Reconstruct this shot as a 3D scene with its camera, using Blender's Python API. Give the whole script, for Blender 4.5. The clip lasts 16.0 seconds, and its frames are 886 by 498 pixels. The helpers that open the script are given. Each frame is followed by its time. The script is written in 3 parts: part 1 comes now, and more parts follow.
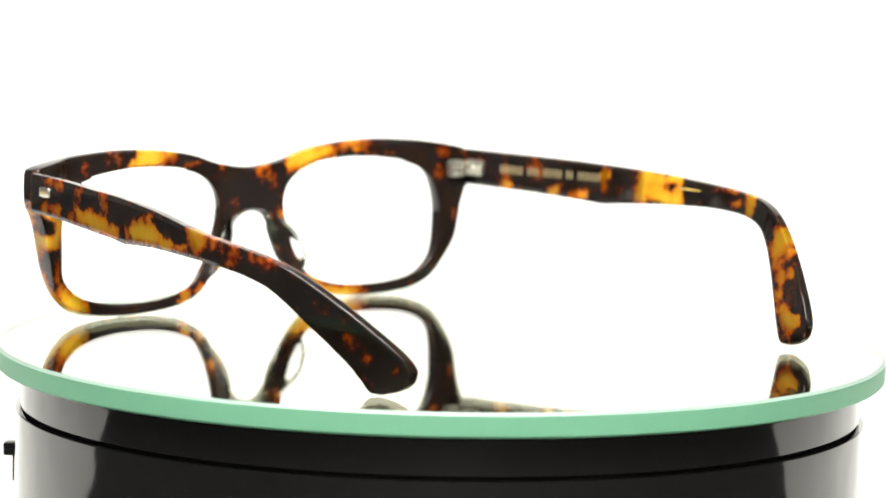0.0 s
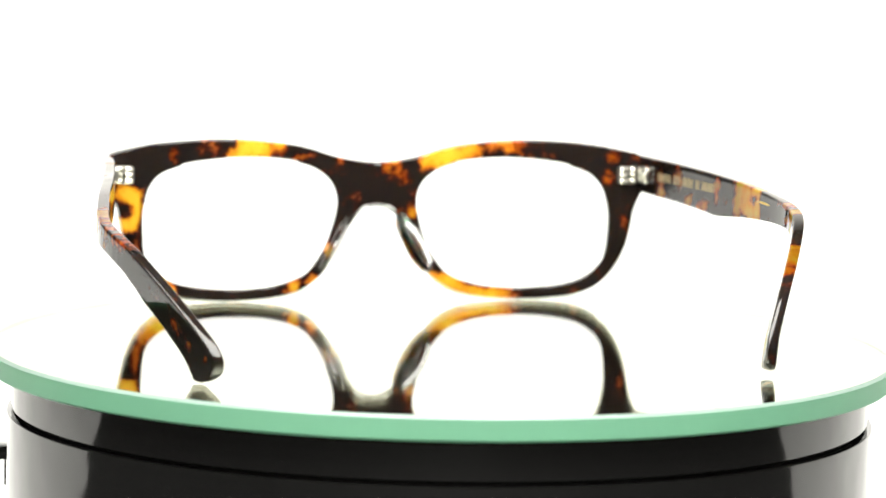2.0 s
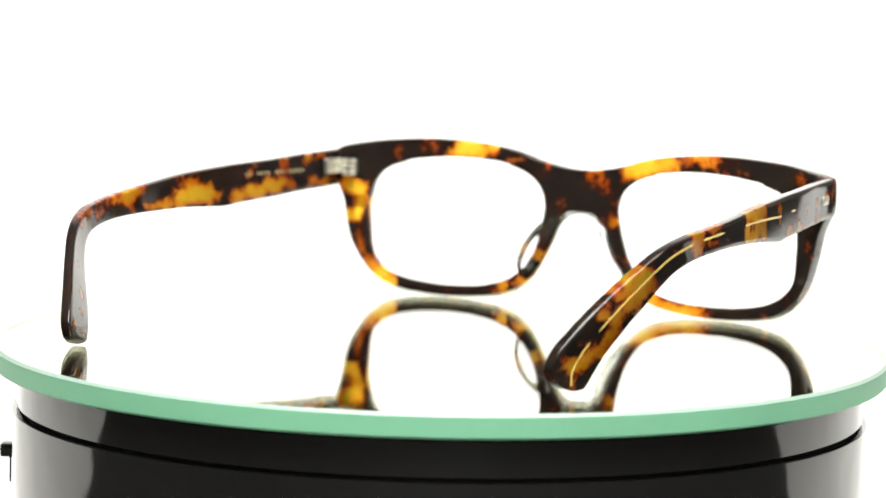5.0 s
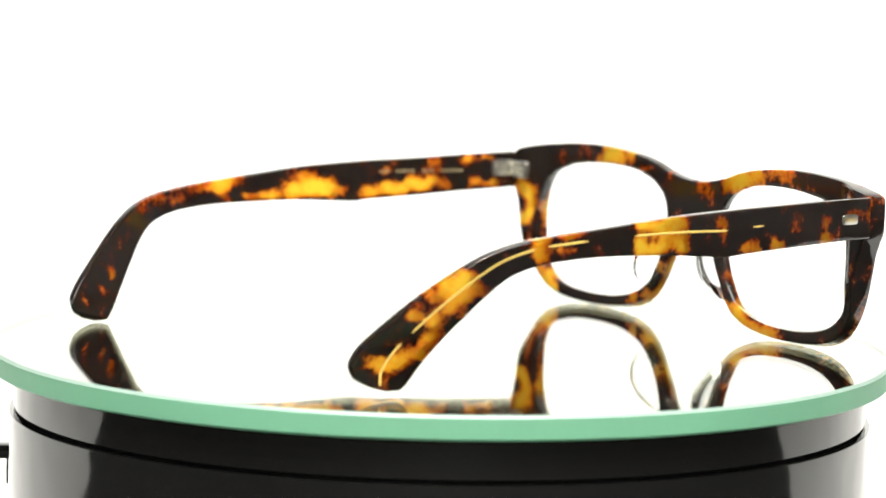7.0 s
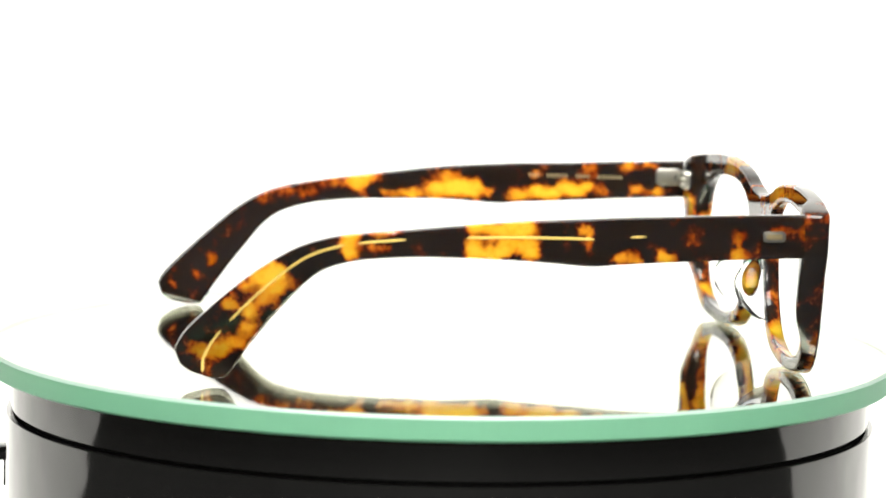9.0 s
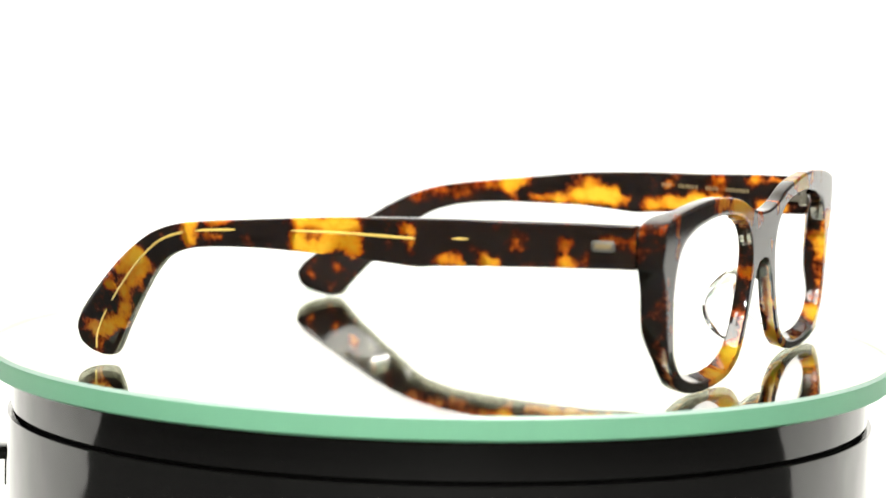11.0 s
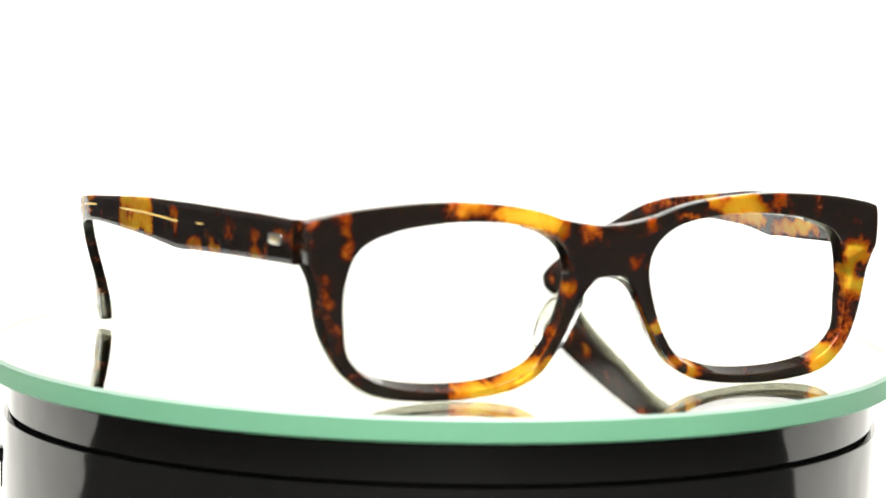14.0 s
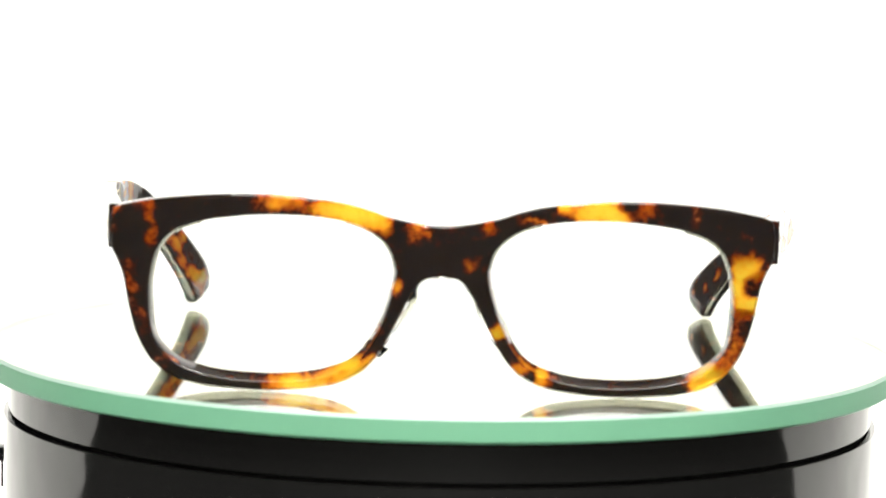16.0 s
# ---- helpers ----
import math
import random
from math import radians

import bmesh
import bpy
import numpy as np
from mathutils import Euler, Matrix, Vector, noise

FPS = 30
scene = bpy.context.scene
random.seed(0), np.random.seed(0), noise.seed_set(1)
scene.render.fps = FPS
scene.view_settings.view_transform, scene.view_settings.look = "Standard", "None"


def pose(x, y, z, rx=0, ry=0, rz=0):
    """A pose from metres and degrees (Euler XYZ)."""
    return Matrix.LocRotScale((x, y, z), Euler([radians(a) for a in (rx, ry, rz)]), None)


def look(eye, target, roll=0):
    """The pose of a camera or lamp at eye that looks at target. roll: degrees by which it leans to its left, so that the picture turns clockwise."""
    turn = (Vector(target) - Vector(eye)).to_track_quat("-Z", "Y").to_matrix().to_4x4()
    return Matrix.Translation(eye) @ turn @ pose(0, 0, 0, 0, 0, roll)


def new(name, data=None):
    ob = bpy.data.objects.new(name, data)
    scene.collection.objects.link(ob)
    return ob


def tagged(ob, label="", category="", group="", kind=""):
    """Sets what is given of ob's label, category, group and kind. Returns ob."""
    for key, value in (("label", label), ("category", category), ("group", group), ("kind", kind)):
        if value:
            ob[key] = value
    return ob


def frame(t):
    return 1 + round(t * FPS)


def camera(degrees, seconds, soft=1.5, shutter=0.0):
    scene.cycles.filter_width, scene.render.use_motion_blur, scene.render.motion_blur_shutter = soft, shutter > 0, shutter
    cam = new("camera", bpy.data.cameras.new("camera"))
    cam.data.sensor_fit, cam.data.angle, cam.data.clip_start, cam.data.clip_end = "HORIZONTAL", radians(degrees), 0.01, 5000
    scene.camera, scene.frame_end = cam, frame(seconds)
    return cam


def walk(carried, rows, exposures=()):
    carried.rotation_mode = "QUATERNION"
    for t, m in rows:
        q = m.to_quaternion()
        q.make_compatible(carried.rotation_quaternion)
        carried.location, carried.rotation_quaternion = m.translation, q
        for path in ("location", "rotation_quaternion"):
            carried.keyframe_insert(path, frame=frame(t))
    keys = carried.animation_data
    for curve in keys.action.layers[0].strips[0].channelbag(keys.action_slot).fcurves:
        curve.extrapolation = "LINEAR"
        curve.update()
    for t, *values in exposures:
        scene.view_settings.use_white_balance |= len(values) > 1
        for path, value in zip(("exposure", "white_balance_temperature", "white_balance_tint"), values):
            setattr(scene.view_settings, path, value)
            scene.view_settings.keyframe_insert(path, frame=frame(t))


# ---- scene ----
cam = camera(15.236, 16.0, soft=1.5)
cam.data.dof.use_dof, cam.data.dof.focus_distance, cam.data.dof.aperture_fstop = True, 0.78, 16.5

# The camera stands on a tripod; its focus breathing shows as a few millimetres of dolly.
PITCH = radians(6.469)
AIM = Vector((0.0, math.cos(PITCH), -math.sin(PITCH)))
STAND = Vector((0.0, -0.8, 0.1137))
DOLLY = [(0, .984), (.5, .9865), (1, .990), (1.5, 1.0005), (2, 1.003), (2.5, .997), (3, .9915), (3.5, .989),
         (4, .988), (4.5, .9893), (7, .998), (7.5, 1.0015), (8, 1.003), (8.5, 1.004), (9, 1.0044), (11.5, 1.0015),
         (12, 1.001), (12.5, 1.0018), (13, 1.0035), (13.5, 1.008), (14, 1.0113), (14.5, 1.0125), (15, 1.0128),
         (15.5, 1.0105), (16, 1.0099)]


def stand(s):
    eye = STAND + AIM * (0.8 * (1 - 1 / s))
    return look(eye, eye + AIM, 1.272)


walk(cam, [(t, stand(s)) for t, s in DOLLY])

# ---- light ----
world = bpy.data.worlds.new("studio")
world.use_nodes = True
world.node_tree.nodes["Background"].inputs[0].default_value = (0.9, 0.95, 1.0, 1)
world.node_tree.nodes["Background"].inputs[1].default_value = 0.05
scene.world = world
scene.view_settings.exposure = 0.5


def area_lamp(name, eye, target, w, h, watts, spread=180, colour=(1.0, 0.985, 0.92)):
    d = bpy.data.lights.new(name, "AREA")
    d.shape, d.size, d.size_y, d.energy, d.color, d.spread = "RECTANGLE", w, h, watts, colour, radians(spread)
    ob = new(name, d)
    ob.matrix_world = look(eye, target)
    return ob


area_lamp("softbox_top", (0, -0.45, 0.95), (0, 0.02, 0.02), 0.9, 0.8, 26)
# two small lamps over the camera, seen as paired glints on the rounded edges
area_lamp("key_bulb_low", (0.05, -0.95, 0.55), (0, 0, 0.03), 0.045, 0.045, 2.2)
area_lamp("key_bulb_high", (0.05, -0.85, 0.80), (0, 0, 0.03), 0.045, 0.045, 2.2)
area_lamp("backdrop_light_a", (-1.1, 0.1, 0.75), (0.1, 1.0, 0.25), 0.35, 0.8, 1.55, 70)
area_lamp("backdrop_light_b", (1.1, 0.1, 0.75), (-0.1, 1.0, 0.25), 0.35, 0.8, 1.55, 70)


# ---- materials ----
def nodes_of(name):
    m = bpy.data.materials.new(name)
    m.use_nodes = True
    nt = m.node_tree
    return m, nt, nt.nodes["Principled BSDF"]


def add(nt, kind, **kw):
    n = nt.nodes.new(kind)
    for k, v in kw.items():
        n.inputs[k].default_value = v
    return n


def coords(nt, scale):
    tc = nt.nodes.new("ShaderNodeTexCoord")
    mp = add(nt, "ShaderNodeMapping", Scale=(scale, scale, scale))
    nt.links.new(tc.outputs["Object"], mp.inputs["Vector"])
    return mp.outputs["Vector"]


def ramp(nt, stops):
    r = nt.nodes.new("ShaderNodeValToRGB")
    while len(r.color_ramp.elements) < len(stops):
        r.color_ramp.elements.new(0.5)
    for e, (p, c) in zip(r.color_ramp.elements, stops):
        e.position, e.color = p, (*c, 1)
    return r


def plain(name, colour, rough, metal=0.0, spread=0.12, grain=300.0, bump=0.02, coat=0.0):
    """A surface with two scales of variation in colour and a fine relief."""
    m, nt, b = nodes_of(name)
    v = coords(nt, 1.0)
    big = add(nt, "ShaderNodeTexNoise", Scale=grain * 0.08, Detail=3.0)
    fine = add(nt, "ShaderNodeTexNoise", Scale=grain, Detail=4.0)
    nt.links.new(v, big.inputs["Vector"])
    nt.links.new(v, fine.inputs["Vector"])
    mix = add(nt, "ShaderNodeMix")
    mix.data_type = "FLOAT"
    mix.inputs[0].default_value = 0.4
    nt.links.new(big.outputs["Fac"], mix.inputs[2])
    nt.links.new(fine.outputs["Fac"], mix.inputs[3])
    r = ramp(nt, [(0.3, [c * (1 - spread) for c in colour]), (0.7, [min(1, c * (1 + spread)) for c in colour])])
    nt.links.new(mix.outputs[0], r.inputs[0])
    nt.links.new(r.outputs[0], b.inputs["Base Color"])
    bp = add(nt, "ShaderNodeBump", Strength=bump, Distance=0.0002)
    nt.links.new(fine.outputs["Fac"], bp.inputs["Height"])
    nt.links.new(bp.outputs[0], b.inputs["Normal"])
    b.inputs["Roughness"].default_value = rough
    b.inputs["Metallic"].default_value = metal
    b.inputs["Coat Weight"].default_value = coat
    b.inputs["Coat Roughness"].default_value = 0.03
    return m


def tortoise():
    """Tortoiseshell acetate: amber clouds in dark brown, clear enough for light to come through the amber."""
    m, nt, b = nodes_of("tortoiseshell_acetate")
    at = nt.nodes.new("ShaderNodeAttribute")
    at.attribute_name = "amber"
    v = coords(nt, 1.0)
    n1 = add(nt, "ShaderNodeTexNoise", Scale=185.0, Detail=2.0, Roughness=0.5, Distortion=0.4)
    n2 = add(nt, "ShaderNodeTexNoise", Scale=430.0, Detail=2.0, Roughness=0.5, Distortion=0.3)
    n3 = add(nt, "ShaderNodeTexNoise", Scale=1000.0, Detail=2.0, Roughness=0.5, Distortion=0.5)
    for n in (n1, n2, n3):
        nt.links.new(v, n.inputs["Vector"])

    def madd(x, k, y):
        q = nt.nodes.new("ShaderNodeMath")
        q.operation = "MULTIPLY_ADD"
        nt.links.new(x, q.inputs[0])
        q.inputs[1].default_value = k
        if isinstance(y, float):
            q.inputs[2].default_value = y
        else:
            nt.links.new(y, q.inputs[2])
        return q.outputs[0]

    s = madd(n1.outputs["Fac"], 1.0, -0.96)
    s = madd(n2.outputs["Fac"], 0.62, s)
    s = madd(n3.outputs["Fac"], 0.30, s)
    s = madd(at.outputs["Fac"], 1.0, s)
    r = ramp(nt, [(0.13, (0.013, 0.009, 0.008)), (0.28, (0.06, 0.011, 0.004)), (0.40, (0.34, 0.05, 0.004)),
                  (0.53, (0.76, 0.19, 0.004)), (0.67, (0.97, 0.37, 0.006)), (0.92, (1.0, 0.58, 0.02))])
    nt.links.new(s, r.inputs[0])
    nt.links.new(r.outputs[0], b.inputs["Base Color"])
    b.inputs["Roughness"].default_value = 0.05
    b.inputs["IOR"].default_value = 1.49
    b.inputs["Subsurface Weight"].default_value = 0.85
    b.inputs["Subsurface Radius"].default_value = (1.0, 0.55, 0.2)
    b.inputs["Subsurface Scale"].default_value = 0.005
    root = add(nt, "ShaderNodeGamma", Gamma=0.36)
    nt.links.new(r.outputs[0], root.inputs[0])
    bent = add(nt, "ShaderNodeBsdfRefraction", Roughness=0.3, IOR=1.08)
    milky = nt.nodes.new("ShaderNodeBsdfTranslucent")
    tr = nt.nodes.new("ShaderNodeMixShader")
    tr.inputs[0].default_value = 0.3
    for q, n in enumerate((bent, milky)):
        nt.links.new(root.outputs[0], n.inputs["Color"])
        nt.links.new(n.outputs[0], tr.inputs[q + 1])
    clear = add(nt, "ShaderNodeMapRange")
    for i, val in ((1, 0.24), (2, 0.50), (3, 0.0), (4, 0.78)):
        clear.inputs[i].default_value = val
    nt.links.new(s, clear.inputs[0])
    mix = nt.nodes.new("ShaderNodeMixShader")
    nt.links.new(clear.outputs[0], mix.inputs[0])
    nt.links.new(b.outputs[0], mix.inputs[1])
    nt.links.new(tr.outputs[0], mix.inputs[2])
    gl = add(nt, "ShaderNodeBsdfGlossy", Roughness=0.05)
    fr = add(nt, "ShaderNodeFresnel", IOR=1.5)
    top = nt.nodes.new("ShaderNodeMixShader")
    sub = nt.nodes.new("ShaderNodeMath")
    sub.operation = "MULTIPLY"
    nt.links.new(fr.outputs[0], sub.inputs[0])
    nt.links.new(clear.outputs[0], sub.inputs[1])
    nt.links.new(sub.outputs[0], top.inputs[0])
    nt.links.new(mix.outputs[0], top.inputs[1])
    nt.links.new(gl.outputs[0], top.inputs[2])
    out = nt.nodes["Material Output"]
    nt.links.new(top.outputs[0], out.inputs["Surface"])
    return m


def clear_glass(name, tint, rough=0.0, ior=1.49):
    m, nt, b = nodes_of(name)
    b.inputs["Base Color"].default_value = (*tint, 1)
    b.inputs["Transmission Weight"].default_value = 1.0
    b.inputs["Roughness"].default_value = rough
    b.inputs["IOR"].default_value = ior
    return m


M_TORTOISE = tortoise()
M_CLEAR = clear_glass("clear_acetate", (0.95, 0.96, 0.96), 0.03, 1.36)
M_GLASS = clear_glass("plate_glass", (0.985, 0.995, 0.985), 0.0, 1.5)
M_MIRROR = plain("mirror_silver", (0.57, 0.565, 0.45), 0.015, 1.0, 0.01, 40, 0.0)


def edge_glass():
    """The ground edge of green glass: matt, and lit from inside the plate as well."""
    m = plain("ground_glass_edge", (0.27, 0.63, 0.42), 0.35, 0.0, 0.05, 260, 0.05)
    nt = m.node_tree
    tr = nt.nodes.new("ShaderNodeBsdfTranslucent")
    tr.inputs["Color"].default_value = (0.26, 0.62, 0.41, 1)
    mix = nt.nodes.new("ShaderNodeMixShader")
    mix.inputs[0].default_value = 0.5
    nt.links.new(nt.nodes["Principled BSDF"].outputs[0], mix.inputs[1])
    nt.links.new(tr.outputs[0], mix.inputs[2])
    nt.links.new(mix.outputs[0], nt.nodes["Material Output"].inputs["Surface"])
    return m


M_EDGE = edge_glass()
M_ARRIS = plain("ground_glass_arris", (0.26, 0.36, 0.31), 0.4, 0.0, 0.05, 300, 0.05)
M_BLACK = plain("black_gloss_plastic", (0.007, 0.007, 0.007), 0.08, 0.0, 0.25, 240, 0.03)


def wavy(m, scale, distance):
    """Adds the slow waviness of a moulded surface under the fine relief."""
    nt = m.node_tree
    n = add(nt, "ShaderNodeTexNoise", Scale=scale, Detail=2.0)
    nt.links.new(coords(nt, 1.0), n.inputs["Vector"])
    bp = add(nt, "ShaderNodeBump", Strength=1.0, Distance=distance)
    nt.links.new(n.outputs["Fac"], bp.inputs["Height"])
    fine = next(q for q in nt.nodes if q.type == "BUMP" and q != bp)
    nt.links.new(bp.outputs[0], fine.inputs["Normal"])


wavy(M_BLACK, 30.0, 0.0007)
M_GROOVE = plain("matt_black_recess", (0.004, 0.004, 0.004), 0.7)
M_STEEL = plain("nickel_silver", (0.60, 0.585, 0.53), 0.32, 1.0, 0.12, 900, 0.08)
M_SCREW = plain("dark_screw_slot", (0.12, 0.115, 0.10), 0.4, 1.0)
M_GOLD = plain("gold_foil_print", (0.62, 0.50, 0.28), 0.35, 0.8, 0.2, 1500, 0.05)
M_WIRE = plain("gilt_core_wire", (0.78, 0.55, 0.14), 0.3, 0.0, 0.1, 900, 0.05)
M_PAPER = plain("white_seamless_paper", (0.86, 0.86, 0.85), 0.8, 0.0, 0.015, 60, 0.02)
M_WALL = plain("studio_wall_paint", (0.62, 0.615, 0.60), 0.8, 0.0, 0.05, 12, 0.05)
M_FLOOR = plain("studio_floor_vinyl", (0.12, 0.115, 0.11), 0.6, 0.0, 0.1, 15, 0.05)
M_TABLE = plain("table_laminate", (0.035, 0.034, 0.033), 0.5, 0.0, 0.05, 30, 0.03)


# ---- mesh helpers ----
def part(name, bm, material, parent=None, label="", smooth=True, sharp=0.75):
    me = bpy.data.meshes.new(name)
    bmesh.ops.recalc_face_normals(bm, faces=bm.faces)
    for e in bm.edges:
        if len(e.link_faces) == 2 and e.calc_face_angle() > sharp:
            e.smooth = False
    bm.to_mesh(me)
    bm.free()
    for mat in (material if isinstance(material, (list, tuple)) else [material]):
        me.materials.append(mat)
    for p in me.polygons:
        p.use_smooth = smooth
    ob = new(name, me)
    ob.parent = parent
    if label:
        tagged(ob, label)
    return ob


def box(size, at=(0, 0, 0), bevel=0.0, segments=2, turn=None):
    bm = bmesh.new()
    bmesh.ops.create_cube(bm, size=1.0)
    bmesh.ops.scale(bm, vec=size, verts=bm.verts)
    if bevel:
        bmesh.ops.bevel(bm, geom=bm.edges[:], offset=bevel, segments=segments, profile=0.5, affect="EDGES")
    if turn:
        bmesh.ops.transform(bm, matrix=turn, verts=bm.verts)
    bmesh.ops.translate(bm, vec=at, verts=bm.verts)
    return bm


def lathe(profile, steps=160):
    """A solid of revolution round z from (radius, height) pairs."""
    bm = bmesh.new()
    rings = []
    for r, z in profile:
        if r < 1e-9:
            rings.append([bm.verts.new((0, 0, z))])
        else:
            rings.append([bm.verts.new((r * math.cos(2 * math.pi * i / steps), r * math.sin(2 * math.pi * i / steps), z))
                          for i in range(steps)])
    for k, (a, b) in enumerate(zip(rings, rings[1:])):
        for i in range(steps):
            j = (i + 1) % steps
            q = [a[0], b[i], b[j]] if len(a) == 1 else [a[i], b[0], a[j]] if len(b) == 1 else [a[i], b[i], b[j], a[j]]
            bm.faces.new(q).material_index = 0
    return bm


def spline(points, n, closed=False):
    """Catmull-Rom through the points, n samples in even steps of the parameter."""
    p = np.array(points, float)
    m = len(p)
    out = []
    for u in np.linspace(0, m if closed else m - 1, n, endpoint=not closed):
        i = min(int(u), m - 1 if closed else m - 2)
        f = u - i
        g = [p[(i + k) % m] if closed else p[min(max(i + k, 0), m - 1)] for k in (-1, 0, 1, 2)]
        out.append(0.5 * (2 * g[1] + (g[2] - g[0]) * f + (2 * g[0] - 5 * g[1] + 4 * g[2] - g[3]) * f * f
                          + (3 * g[1] - g[0] - 3 * g[2] + g[3]) * f ** 3))
    return np.array(out)


# ---- studio ----
def studio():
    for name, size, at in (("wall_north", (5.2, 0.1, 2.7), (0, 2.35, 0.55)), ("wall_south", (5.2, 0.1, 2.7), (0, -2.85, 0.55)),
                           ("wall_east", (0.1, 5.1, 2.7), (2.55, -0.25, 0.55)), ("wall_west", (0.1, 5.1, 2.7), (-2.55, -0.25, 0.55))):
        tagged(part(name, box(size, at), M_WALL, smooth=False), "plain pale grey painted studio wall", "wall", kind="structure")
    tagged(part("floor", box((5.2, 5.4, 0.1), (0, -0.25, -0.85)), M_FLOOR, smooth=False), "plain dark grey studio floor", "floor", kind="structure")
    tagged(part("ceiling", box((5.2, 5.4, 0.1), (0, -0.25, 1.95)), M_WALL, smooth=False), "plain pale grey painted ceiling", "ceiling", kind="structure")
    # paper sweep: flat on the table, then curving up behind
    bm = bmesh.new()
    prof = [(-0.02, -0.0585), (0.6, -0.0585)]
    prof += [(0.6 + 0.4 * math.sin(a), -0.0585 + 0.4 * (1 - math.cos(a))) for a in np.linspace(0.06, math.pi / 2, 26)]
    prof += [(1.0, 0.8), (1.0, 1.5)]
    back = [(y + 0.001, z - 0.001) for y, z in prof]
    loop = prof + back[::-1]
    ends = [[bm.verts.new((x, y, z)) for y, z in loop] for x in (-0.6, 0.6)]
    for i in range(len(loop)):
        j = (i + 1) % len(loop)
        bm.faces.new((ends[0][i], ends[0][j], ends[1][j], ends[1][i]))
    tagged(part("backdrop", bm, M_PAPER, smooth=False), "bright white seamless paper sweep behind the turntable", "backdrop", kind="structure")
    t = new("table")
    t.location = (0, 0.3, -0.8)
    tagged(t, "plain grey laminate table under the white paper", "table")
    part("tabletop", box((1.9, 1.5, 0.03), (0, 0, 0.725), 0.003), M_TABLE, t)
    for sx in (-1, 1):
        for sy in (-1, 1):
            part("leg", box((0.05, 0.05, 0.71), (0.88 * sx, 0.68 * sy, 0.355), 0.003), M_TABLE, t)


# ---- turntable ----
def turntable():
    t = new("turntable")
    t.location = (0, 0, -0.058)
    tagged(t, "glossy black plastic motorised display turntable base", "turntable")
    o = 0.058
    part("housing", lathe([(0, 0), (0.1040, 0), (0.1046, 0.0006), (0.1046, o - 0.01625), (0.10445, o - 0.0161), (0.098, o - 0.0161), (0, o - 0.0161)]), M_BLACK, t, sharp=0.3)
    part("groove", lathe([(0, o - 0.0160), (0.1024, o - 0.0160), (0.1024, o - 0.01555), (0, o - 0.01555)]), M_GROOVE, t, "dark recessed seam", sharp=0.3)
    part("platter", lathe([(0, o - 0.0155), (0.1030, o - 0.0155), (0.1035, o - 0.0150), (0.1035, o - 0.0072), (0.1032, o - 0.0068), (0.100, o - 0.0067), (0.0, o - 0.0067)]), M_BLACK, t, sharp=0.3)
    part("pad", lathe([(0, o - 0.0066), (0.097, o - 0.0066), (0.097, o - 0.00605), (0, o - 0.00605)]), M_GROOVE, t, "matt black rubber pad", sharp=0.3)
    s = part("switch", box((0.004, 0.007, 0.0035), (-0.1068, 0.006, o - 0.0300), 0.0006), M_BLACK, t, "small black side switch")
    part("bracket", box((0.0016, 0.007, 0.007), (-0.1056, 0.006, o - 0.0345), 0.0003), M_BLACK, s)


def mirror_plate():
    p = new("glass_plate")
    tagged(p, "round mirrored glass plate with green ground edge", "glass plate")
    R, T = 0.1094, 0.0056
    bm = lathe([(0, 0), (0.05, 0), (R - 0.0007, 0), (R, -0.0007), (R, -T + 0.0005), (R - 0.0005, -T), (0.05, -T), (0, -T)], 240)
    for f in bm.faces:
        c = f.calc_center_median()
        rr = math.hypot(c.x, c.y)
        f.material_index = 1 if -T + 0.0006 < c.z < -0.0006 else 0 if c.z > -0.0001 else 3 if c.z > -0.001 else 1 if c.z > -T + 0.0001 else 2
        f.smooth = False
    part("plate", bm, [M_GLASS, M_EDGE, M_MIRROR, M_ARRIS], p, smooth=False)
    return p


# ---- eyeglasses; numbers below in millimetres, x to the wearer's left, y to the back, z up from the plate ----
LIFT = 13.0
OUTER = [(0, 50.0), (10.5, 51.4), (17, 53.4), (23, 54.7), (32, 55.7), (41, 56.1), (50, 55.8), (60, 54.9), (67, 53.7), (70.6, 52.8),
         (71.9, 51.3), (72, 44.2), (70.8, 41.4), (69.4, 37.7), (68.4, 32.6), (67, 26.9), (65, 22.1), (62.3, 18.5), (58.3, 15.6),
         (52.5, 14.0), (46, 13.3), (40, 13.1), (34, 13.3), (28, 13.9), (22.2, 15.1), (17.3, 17.6), (13.9, 21.2), (11.1, 25.9),
         (9, 30.1), (6.8, 34.7), (4.7, 37.5), (2.4, 38.9), (0, 39.2)]
LENS = [(63.7, 33.6), (63.3, 39), (61.6, 44.3), (58.2, 47.8), (52, 50), (46, 51), (40, 51.6), (34, 51.75), (28, 51.5), (22.5, 50.8),
        (17.8, 49.6), (14.1, 47.6), (11.5, 44.9), (10.2, 41.6), (10.1, 38.2), (11.3, 32.9), (13.6, 26.6), (17.7, 20.5), (22.2, 17.8),
        (28, 16.1), (34, 15.4), (40, 15.3), (46, 15.7), (52, 16.7), (57, 18.5), (60.8, 21.5), (62.9, 25.3)]
